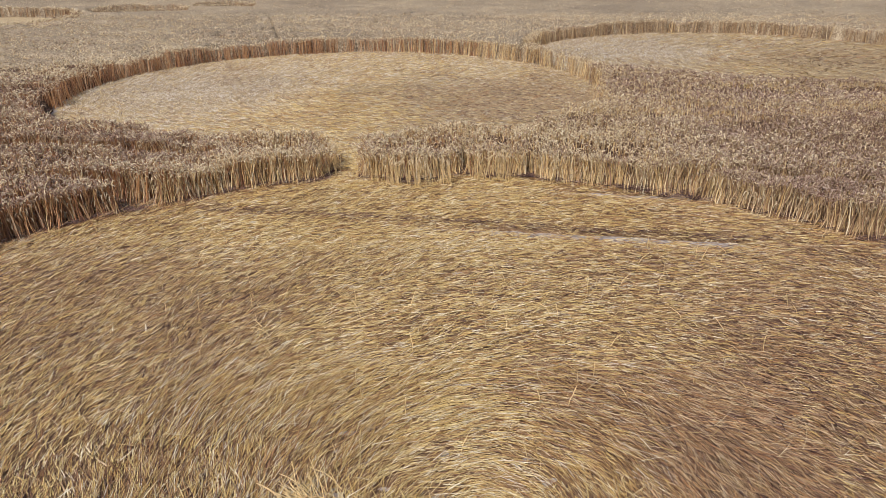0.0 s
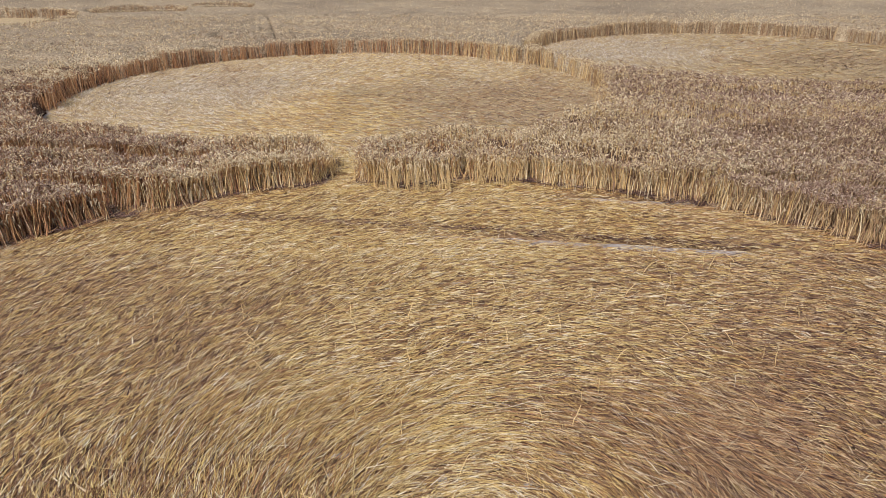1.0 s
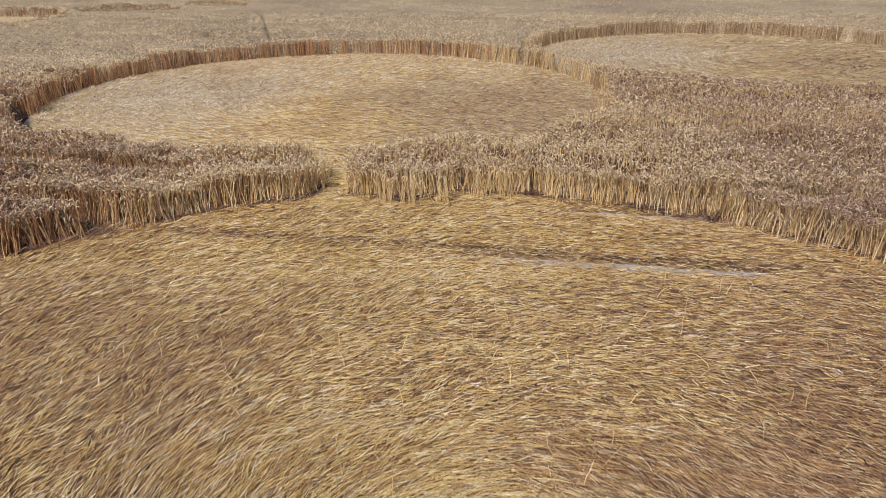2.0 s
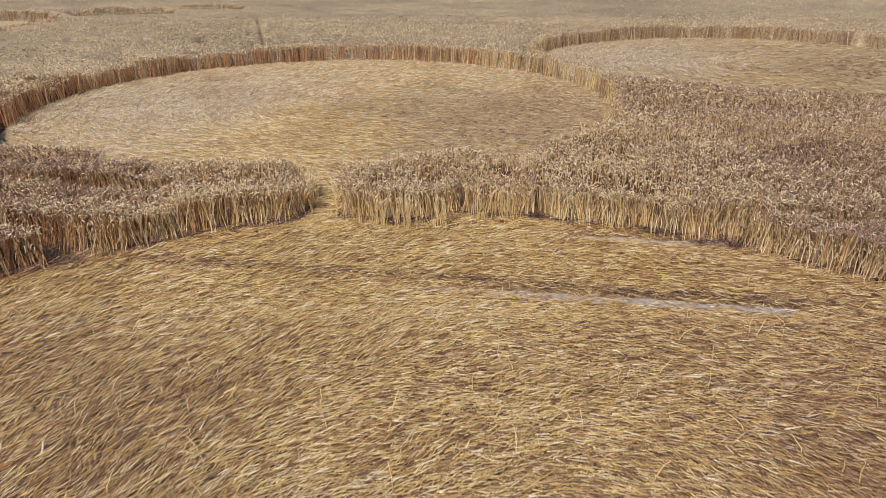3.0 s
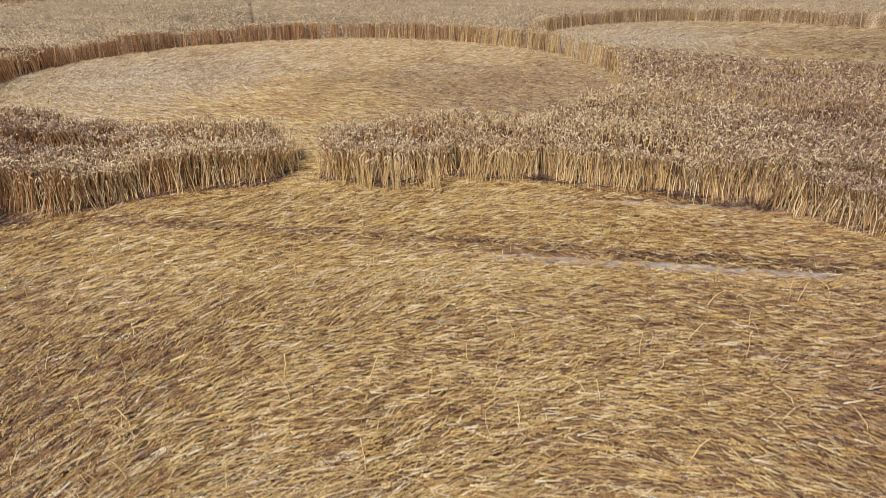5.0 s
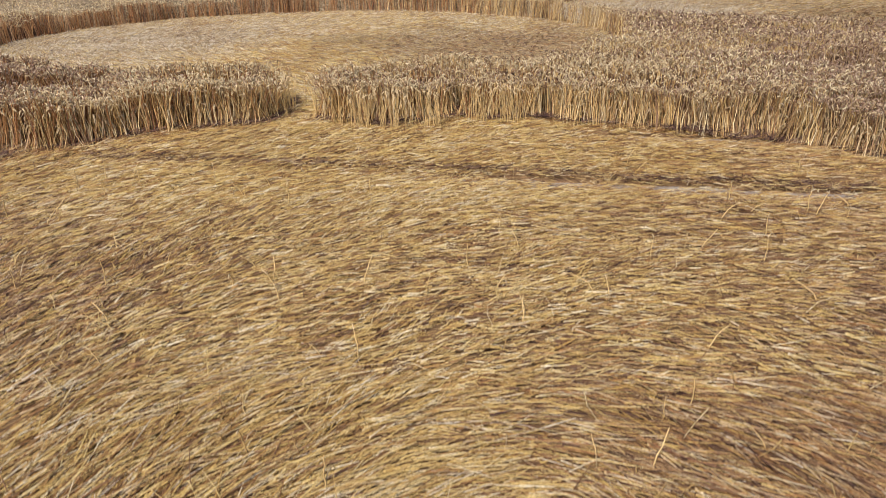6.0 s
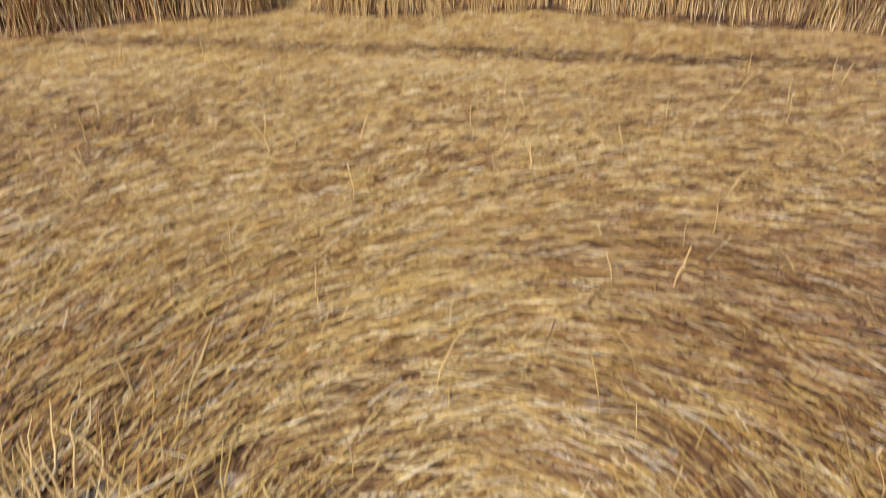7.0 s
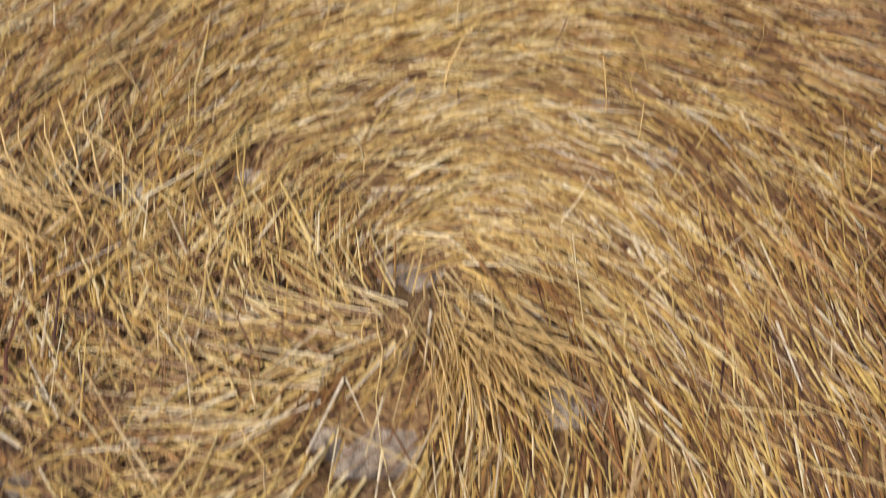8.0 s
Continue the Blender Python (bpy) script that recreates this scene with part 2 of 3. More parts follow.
def sheet(xs, ys, height, keep=None):
    """A height field over a grid: vertices, quads."""
    X, Y = np.meshgrid(xs, ys, indexing="ij")
    V = np.stack([X, Y, height(X, Y)], -1)
    idx = np.arange(X.size).reshape(X.shape)
    Q = np.stack([idx[:-1, :-1], idx[1:, :-1], idx[1:, 1:], idx[:-1, 1:]], -1)
    if keep is not None:
        mx, my = (X[:-1, :-1] + X[1:, 1:]) / 2, (Y[:-1, :-1] + Y[1:, 1:]) / 2
        Q = Q[keep(mx, my)]
    return V.reshape(-1, 3), Q.reshape(-1, 4)


def scatter(x0, x1, y0, y1, per_m2, keep, clump=0.16, bunch=0.85):
    """Random places in a rectangle, of that density, where keep() holds."""
    n = int((x1 - x0) * (y1 - y0) * per_m2 * 1.15)
    x, y = RNG.uniform(x0, x1, n), RNG.uniform(y0, y1, n)
    k = keep(x, y) & (RNG.random(n) < 0.875 - bunch / 2 + bunch * vnoise(x, y, clump, 91))
    return x[k], y[k]


# ---------------------------------------------------------------- ground
def rut_depth(x, y):
    """Wheel tracks pressed into the soil."""
    d = np.minimum(tram(x, y, *RUT_A), tram(x, y, *RUT_B))
    return -0.03 * np.exp(-(d / 0.17) ** 2)


near_x, near_y = np.arange(-14, 14.01, 0.2), np.arange(-6, 18.01, 0.14)
gx = np.concatenate([-np.geomspace(3000, 15, 24), near_x, np.geomspace(15, 3000, 24)])
gy = np.concatenate([-np.geomspace(3000, 7, 24), near_y, np.geomspace(19, 3000, 24)])
V, Q = sheet(gx, gy, lambda x, y: -0.08 + (rut_depth(x, y) + 0.055 * np.exp(-(tram(x, y, *RUT_B) / 0.2) ** 2) * (x > 1.6) * (x < 6.2)) * (np.abs(x) < 14) + 0.02 * (vnoise(x, y, 0.4) - 0.5) * (np.abs(x) < 14))
ground = new("ground", mesh_of("ground", [(V, Q, SOIL)]))
tagged(ground, "dry pale greyish-brown field soil under the crop", "soil", kind="structure")


# ---------------------------------------------------------------- pressed straw
def bare(x, y):
    """0 where straw covers the soil, towards 1 where the soil lies open: wheel tracks and thin spots."""
    da = (x - RUT_A[0]) * (RUT_A[3] - RUT_A[1]) / 60.0 + RUT_A[1] - y          # below the track's line: towards the near side
    track = np.exp(-((da - 0.17) / 0.19) ** 2) * np.clip((x + 1.6) / 2.2, 0, 1) * (0.40 + 0.55 * vnoise(x, y, 0.7, 3) + 0.6 * vnoise(x, y, 0.22, 8)) * np.clip((5.6 - x) / 0.8, 0, 1)
    track = np.maximum(track, 0.45 * np.exp(-((da - 0.05) / 0.07) ** 2) * np.clip((x + 5.6) / 0.5, 0, 1) * (x < 0) * (0.5 + vnoise(x, y, 0.4, 6)))
    db = (x - RUT_B[0]) * (RUT_B[3] - RUT_B[1]) / 60.0 + RUT_B[1] - y
    track2 = np.exp(-((db - 0.02) / 0.16) ** 2) * np.clip((x - 1.6) / 1.2, 0, 1) * np.clip((6.1 - x) / 0.6, 0, 1) * (0.7 + 0.5 * vnoise(x, y, 0.3, 7))
    spots = np.clip((vnoise(x * 0.4, y, 0.16, 11) * 0.55 + vnoise(x * 0.5, y, 0.5, 13) * 0.45 - 0.76) * 6, 0, 0.4)
    for sx, sy, w in ((-0.02, 9.6, 0.5), (-0.49, 8.81, 0.35), (1.85, 9.4, 0.55), (3.31, 8.88, 0.45), (4.08, 8.99, 0.4), (-0.13, 3.74, 0.09),
                      (-0.14, 4.02, 0.12), (-0.21, 3.38, 0.16), (-0.81, 4.52, 0.1), (-0.25, 4.42, 0.1), (-1.33, 4.44, 0.16), (-0.69, 4.17, 0.09),
                      (-1.29, 4.07, 0.08), (0.41, 3.53, 0.12), (-0.62, 4.81, 0.07), (-1.43, 5.08, 0.08), (-1.21, 3.24, 0.15), (-0.25, 5.02, 0.15),
                      (-1.3, 5.41, 0.1), (0.87, 4.66, 0.12), (-0.1, 4.03, 0.13), (0.61, 4.16, 0.09), (0.57, 5.0, 0.13), (0.13, 5.34, 0.1),
                      (1.02, 5.47, 0.1)):
        w = w if sy > 6 else w * 1.45
        spots = np.maximum(spots, (0.2 + 0.8 * vnoise(x * 0.5, y, 0.11, 66) if sy > 6 else 0.4 + 0.8 * vnoise(x, y, 0.07, 67)) * np.exp(-((x - sx) / w) ** 2 - ((y - sy) / (w * (0.25 if sy > 6 else 0.55))) ** 2))
    return np.clip(np.maximum(np.maximum(track, track2), spots), 0, 1)


def pile(x, y):
    """Height of the pressed layer."""
    da = (x - RUT_A[0]) * (RUT_A[3] - RUT_A[1]) / 60.0 + RUT_A[1] - y
    lip = 0.035 * np.clip((-da - 0.02) / 0.16, 0, 1) * np.clip((6.2 - np.abs(x)) / 1.2, 0, 1)
    flat = 1 - 0.8 * np.exp(-((da - 0.3) / 0.35) ** 2) * (da > -0.05) * (np.abs(x) < 5.8)
    db = (x - RUT_B[0]) * (RUT_B[3] - RUT_B[1]) / 60.0 + RUT_B[1] - y
    flat = flat * (1 - 0.8 * np.exp(-((db - 0.2) / 0.35) ** 2) * (x > 1.6) * (x < 6.2))
    return (0.018 + 0.05 * vnoise(x, y, 0.8, 2) + 0.03 * vnoise(x, y, 0.3, 4)) * flat + lip - 0.075


def sunk(x, y, near):
    """The pressed layer, dipping under the soil where that lies open."""
    k = np.clip((bare(x, y) - 0.42) / 0.25, 0, 1) * near
    return pile(x, y) * (1 - k) - 0.14 * k


def straw_mat(name, label, circle, centre, step):
    cx, cy, r = circle
    xs, ys = np.arange(cx - r - 0.3, cx + r + 0.3, step), np.arange(cy - r - 0.3, cy + r + 0.3, step)
    V, Q = sheet(xs, ys, lambda x, y: sunk(x, y, circle is NEAR),
                 lambda x, y: (np.hypot(x - cx, y - cy) < r + 0.15) )
    me = mesh_of(name, [(V, Q, PRESSED if circle is NEAR else PRESSED_PALE)])
    uv = me.uv_layers.new(name="lay")
    rr = np.hypot(V[:, 0] - centre[0], V[:, 1] - centre[1])
    th = np.arctan2(V[:, 1] - centre[1], V[:, 0] - centre[0])
    flow = np.stack([np.abs(th) * 4.0, rr + 0.5 * vnoise(V[:, 0], V[:, 1], 1.5)], -1)
    uv.data.foreach_set("uv", flow[Q.ravel()].astype(np.float32).ravel())
    ob = new(name, me)
    return tagged(ob, label, "straw", kind="stuff")


straw_mat("straw_mat", "pressed brown straw matted over the soil in a swirl", NEAR, SWIRL, 0.08)
straw_mat("straw_mat", "pressed pale straw layer of a laid circle", MIDDLE, MIDDLE[:2], 0.2)
straw_mat("straw_mat", "pressed pale straw layer of a more distant laid circle", SIDE, SIDE[:2], 0.3)
for far_circle in FAR:
    straw_mat("straw_mat", "pressed tan straw in a small faraway clearing", far_circle, far_circle[:2], 0.4)


def laid_stalks(x, y, centre, length, radius, steps, rise, messy, kink=0.08, lift=0.0, wide=0.12, sides=3):
    """Stalks lying along the swirl, a little raised at their heads, one over the other."""
    n = len(x)
    P = np.zeros((n, steps + 1, 3))
    turn = RNG.normal(0, 1, n) * messy * (1 + 1.6 * np.exp(-((x + 0.9) ** 2 + (y - 3.7) ** 2) / 0.5))
    L = length * RNG.uniform(0.6, 1.25, n)
    z0 = pile(x, y) + RNG.uniform(0.0, 0.035, n) + 0.05 * (vnoise(x, y, 0.15, 95) - 0.4) + lift
    slope = rise * RNG.uniform(0.0, 1.7, n)
    px, py = x.copy(), y.copy()
    for k in range(steps + 1):
        P[:, k, 0], P[:, k, 1] = px, py
        f = k / steps
        P[:, k, 2] = z0 + slope * L * f - 0.06 * slope * L * f * f + RNG.normal(0, 0.004, n)
        ux, uy = lay(px, py, centre)
        a = turn + RNG.normal(0, kink, n)
        c, s = np.cos(a), np.sin(a)
        px, py = px + (ux * c - uy * s) * L / steps, py + (ux * s + uy * c) * L / steps
    R = radius * np.where(RNG.random(n) < wide, RNG.uniform(1.5, 2.3, n), RNG.uniform(0.6, 1.3, n))[:, None] * np.linspace(1.1, 0.5, steps + 1)[None]
    up = np.array([0.0, 0.0, 1.0]) + (sides < 3) * RNG.normal(0, 0.28, (n, 1, 3)) + np.zeros_like(P)
    return tubes(P, R, up, sides, False)


def laid(name, label, parts):
    ob = new(name, mesh_of(name, parts))
    return tagged(ob, label, "straw", kind="stuff")


def inside(circle, margin=0.05):
    return lambda x, y: (np.hypot(x - circle[0], y - circle[1]) < circle[2] - margin)


def keep_near(x, y):
    return inside(NEAR)(x, y) & (RNG.random(len(x)) > bare(x, y) * 1.0)


def keep_swirl(x, y):
    """As keep_near, and no stalk reaches over the open spots of the swirl."""
    ux, uy = lay(x, y, SWIRL)
    dice_ = RNG.random(len(x)) + 0.1
    return keep_near(x, y) & (dice_ > bare(x + 0.11 * ux, y + 0.11 * uy)) & (dice_ > bare(x + 0.22 * ux, y + 0.22 * uy))


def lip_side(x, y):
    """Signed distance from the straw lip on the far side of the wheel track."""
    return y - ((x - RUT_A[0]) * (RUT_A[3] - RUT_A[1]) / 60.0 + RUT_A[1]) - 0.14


def facing(x, y):
    return np.abs(x) < 0.62 * (y - 4.2) + 5.3


def strew(x0, x1, y0, y1, per_m2, keep, fibres, *shape, **more):
    """Laid stalks over a rectangle; fibres: (material, share) pairs, mixed in drifts and shifted by place."""
    x, y = scatter(x0, x1, y0, y1, per_m2, keep, 0.16, 0.45)
    # The shift to browner fibres on the right partly stands in for lens falloff.
    pick = np.clip(RNG.random(len(x)) * 0.8 + 0.5 * (vnoise(x, y, 1.6, 71) - 0.3) - 0.62 * np.clip((x - 1.5) / 3, 0, 1) - 0.35 * np.clip((x - 0.2) / 1.8, 0, 1) * np.clip((8.5 - y) / 3, 0, 1) + 0.34 * np.exp(-((x + 0.55) / 0.8) ** 2) * np.clip((y - 3.3) / 0.5, 0, 1) * np.clip((7.0 - y) / 2, 0, 1)
                   - 0.22 * np.clip((-2.4 - x) / 3, 0, 1) - 0.26 * np.clip((-1.6 - x) / 1.4, 0, 1) * np.clip((y - 5.4) / 1.2, 0, 1) * np.clip((11.0 - y) / 2, 0, 1)
                   - 0.3 * np.clip((3.9 - y) / 0.5, 0, 1) * np.clip((-0.5 - x) / 0.5, 0, 1), -1, 0.999)
    pick = np.where(pick < 0, 0.24 * RNG.random(len(x)), pick)
    made, low = [], 0.0
    for m, share in fibres:
        k = (pick >= low) & (pick < low + share)
        low += share
        made.append((*laid_stalks(x[k], y[k], SWIRL, *shape, **more), m))
    return made


MIX = ((GOLD, 0.5), (LAID, 0.5))
parts = strew(-3.8, 3.8, 2.6, 6.8, 760, keep_swirl, ((TAN, 0.08), (UMBER, 0.04), (BROWN, 0.14), (PALE, 0.05), (GOLD, 0.40), (LAID, 0.30)), 0.22, 0.0046, 1, 0.12, 0.28, wide=0.02)
parts += strew(-3.8, 3.8, 2.6, 6.8, 220, keep_swirl, ((TAN, 0.06), (UMBER, 0.07), (RUDDY, 0.06), (BROWN, 0.12), (PALE, 0.05), (GOLD, 0.36), (LAID, 0.29)), 0.40, 0.0036, 2, 0.10, 0.28, 0.1, wide=0.03)
# paler straws drifted over the middle of the swirl
parts += strew(-1.3, 0.2, 3.3, 5.8, 230, keep_swirl, ((GOLD, 0.45), (PALE, 0.1), (LAID, 0.46)), 0.26, 0.0040, 1, 0.13, 0.3, lift=0.015, wide=0.02)
parts += strew(-9.9, 9.9, 3.0, 10.8, 840, lambda x, y: keep_near(x, y) & ((y > 6.6) | (np.abs(x) > 3.6)) & facing(x, y),
               ((TAN, 0.09), (UMBER, 0.04), (BROWN, 0.06), (GOLD, 0.2), (LAID, 0.54), (PALE, 0.08)), 0.165, 0.0047, 1, 0.14, 0.36)
parts += strew(-9.9, 9.9, 10.5, 14.9, 640, lambda x, y: keep_near(x, y) & facing(x, y) & ((standing(x, y) < -0.16) | (RNG.random(len(x)) < 0.3)), ((TAN, 0.06), (BROWN, 0.06), (GOLD, 0.55), (LAID, 0.34)),
               0.175, 0.0049, 1, 0.13, 0.40)
parts += strew(-10, 10, -5, 9.0, 150, lambda x, y: inside(NEAR)(x, y) & ((y < 2.7) | ~facing(x, y)), MIX, 0.3, 0.0075, 1, 0.08, 0.34, sides=2)
# bent and broken stalks along the foot of the standing crop
parts += strew(-11, 11, 8, 15.5, 330, lambda x, y: (standing(x, y) > -0.28) & (standing(x, y) < 0.06) & (RNG.random(len(x)) > bare(x, y)),
               ((BROWN, 0.45), (LAID, 0.56)), 0.30, 0.0046, 2, 0.24, 0.9, 0.25, 0.0)
# stubble and leaf litter under the edge, coloured dark to stand in for shade
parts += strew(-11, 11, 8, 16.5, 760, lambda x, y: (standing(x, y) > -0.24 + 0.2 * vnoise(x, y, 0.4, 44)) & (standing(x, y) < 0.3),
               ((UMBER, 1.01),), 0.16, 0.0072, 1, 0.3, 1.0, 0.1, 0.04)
# loose straws lying across the others
parts += strew(-7, 7, 2.8, 13.5, 16, keep_near, ((LAID, 1.01),), 0.32, 0.0028, 2, 0.12, 1.2, 0.12, 0.05, wide=0.0)
# straws fallen across the wheel track
parts += strew(-1, 5.8, 9.8, 12.6, 150, lambda x, y: np.abs(lip_side(x, y) + 0.3) < 0.3, ((LAID, 0.6), (BROWN, 0.41)), 0.13, 0.0042, 1, 0.12, 0.9, 0.1, 0.0)
# the lip beside the wheel track, its shadow line laid as dark straws
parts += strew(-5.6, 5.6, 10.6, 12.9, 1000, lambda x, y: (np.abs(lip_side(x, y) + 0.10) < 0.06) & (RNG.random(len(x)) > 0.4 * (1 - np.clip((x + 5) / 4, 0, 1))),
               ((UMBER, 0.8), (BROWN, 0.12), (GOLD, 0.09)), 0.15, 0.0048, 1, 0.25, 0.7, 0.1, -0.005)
parts += strew(-3.4, -1.9, 13.8, 17.0, 1000, lambda x, y: tram(x, y, *GAP) < 0.5, MIX, 0.22, 0.007, 1, 0.07, 0.7)
laid("laid_straw", "golden flattened wheat stalks swirled over the ground of the near circle", parts)


def laid_circle(label, circle, per_m2, length, radius, grey, dull, sides):
    """A distant circle: pale grey on one side, golden between, brown and rough where it was laid against the grain.
    grey, dull: x, y, half widths of those drifts."""
    cx, cy, r = circle
    x, y = scatter(cx - r, cx + r, cy - r, cy + r, per_m2, inside(circle))
    # Grey and dull drifts put the lay's sheen and shade into the colour.
    drift = lambda a: np.exp(-((x - a[0]) / a[2]) ** 2 - ((y - a[1]) / a[3]) ** 2) + 0.5 * (vnoise(x, y, 1.8, 61) - 0.5) + 0.3 * (vnoise(x, y, 0.6, 63) - 0.5)
    roll = RNG.random(len(x))
    rough = roll < np.clip(1.15 * drift(dull) - 0.03, 0, 0.92)
    pale = ~rough & (RNG.random(len(x)) < np.clip(0.42 + 0.5 * drift(grey) - 0.6 * drift((cx + 0.4, cy - 4.0, 2.6, 4.5)), 0.1, 0.95))
    tint = RNG.random(len(x))
    made = []
    for k, m, rise, messy in ((~rough & ~pale, GOLD, 0.15, 0.5), (pale, PALE, 0.18, 0.6), (rough & (tint < 0.5), BROWN, 0.24, 0.8),
                              (rough & (tint >= 0.5) & (tint < 0.88), DULL, 0.24, 0.8), (rough & (tint >= 0.88), LAID, 0.2, 0.7)):
        made.append((*laid_stalks(x[k], y[k], (cx, cy), length, radius, 1, rise, messy, wide=0.04, sides=sides), m))
    return tagged(new("laid_straw", mesh_of("laid_straw", made)), label, "straw", kind="stuff")


laid_circle("pale flattened wheat stalks swirled in a round clearing", MIDDLE, 230, 0.20, 0.0078, (-9.6, 25.6, 4.6, 4.6), (1.9, 23.4, 3.7, 3.7), 3)
laid_circle("pale flattened wheat stalks in a further round clearing", SIDE, 105, 0.26, 0.0115, (8.5, 36.0, 5.0, 6.0), (17.5, 33.0, 4.5, 2.6), 2)


# ---------------------------------------------------------------- standing wheat
def crop_height(x, y):
    tall = (0.80 + 0.28 * vnoise(x, y, 1.5, 21) + 0.34 * (vnoise(x, y, 0.55, 23) - 0.3) + 0.14 * vnoise(x, y, 0.28, 25) + 0.26 * (vnoise(x, y, 0.17, 29) - 0.5) - 0.35 * np.clip(vnoise(x * 0.6, y, 2.4, 27) - 0.66, 0, 1)
                    + 0.30 * (np.clip((vnoise(x * 0.5, y, 1.0, 28) - 0.42) * 4.5, 0, 1) - 0.58))
    return WHEAT * np.minimum(tall, 1.12)


def canopy_height(x, y):
    s = standing(x, y)
    k = np.clip((s - 0.27) / 0.22, 0, 1)
    top = crop_height(x, y) - 0.03 - 0.13 * np.clip((30 - y) / 6, 0, 1) + 0.06 * (vnoise(x, y, 0.22, 31) - 0.5)
    return -0.12 + top * k * k * (3 - 2 * k) - 0.22 * np.exp(-(trail(x, y) / 0.09) ** 2)


fine_x = np.concatenate([np.arange(-20, -14.3, 0.2), np.arange(-14.2, -8.7, 0.07), np.arange(-8.6, 34.01, 0.2)])
fine_y = np.arange(8, 50.01, 0.18)
V1, Q1 = sheet(fine_x, fine_y, canopy_height, lambda x, y: (standing(x, y) > -0.1) & (y > 27))
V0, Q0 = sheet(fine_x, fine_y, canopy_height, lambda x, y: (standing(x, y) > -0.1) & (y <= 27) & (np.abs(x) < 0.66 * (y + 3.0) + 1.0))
V7, Q7 = sheet(fine_x, fine_y, canopy_height, lambda x, y: (standing(x, y) > -0.1) & (y <= 27) & (np.abs(x) >= 0.66 * (y + 3.0) + 1.0))
V2, Q2 = sheet(np.arange(-60, 60.01, 0.4), np.arange(49.9, 92, 0.4), canopy_height)
V3, Q3 = sheet(np.arange(-60, -19.7, 0.4), np.arange(6, 50.2, 0.4), canopy_height)
V4, Q4 = sheet(np.arange(33.9, 60.1, 0.4), np.arange(6, 50.2, 0.4), canopy_height)
far_x = np.concatenate([-np.geomspace(2500, 62, 40), np.arange(-58, 58.1, 4), np.geomspace(62, 2500, 40)])
far_y = np.concatenate([-np.geomspace(2500, 10, 30), np.arange(-6, 90.1, 4), np.geomspace(93, 2900, 50)])
V5, Q5 = sheet(far_x, far_y, lambda x, y: np.where((np.hypot(x - NEAR[0], y - NEAR[1]) < 14), -0.1, crop_height(x, y) - 0.1),
               lambda x, y: ~((np.abs(x) < 57) & (y > 6) & (y < 89)) & (np.hypot(x - NEAR[0], y - NEAR[1]) > 17.5))
V6, Q6 = sheet(np.arange(-22, 22.1, 0.25), np.arange(-17, 8.2, 0.25), canopy_height,
               lambda x, y: (standing(x, y) > -0.1) & (np.hypot(x - NEAR[0], y - NEAR[1]) < 21))
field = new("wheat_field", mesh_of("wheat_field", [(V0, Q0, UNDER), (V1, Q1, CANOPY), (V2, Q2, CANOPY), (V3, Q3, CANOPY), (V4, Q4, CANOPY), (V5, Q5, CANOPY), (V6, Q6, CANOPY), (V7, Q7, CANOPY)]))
tagged(field, "ripe tan wheat field standing to the horizon", "wheat", kind="stuff")


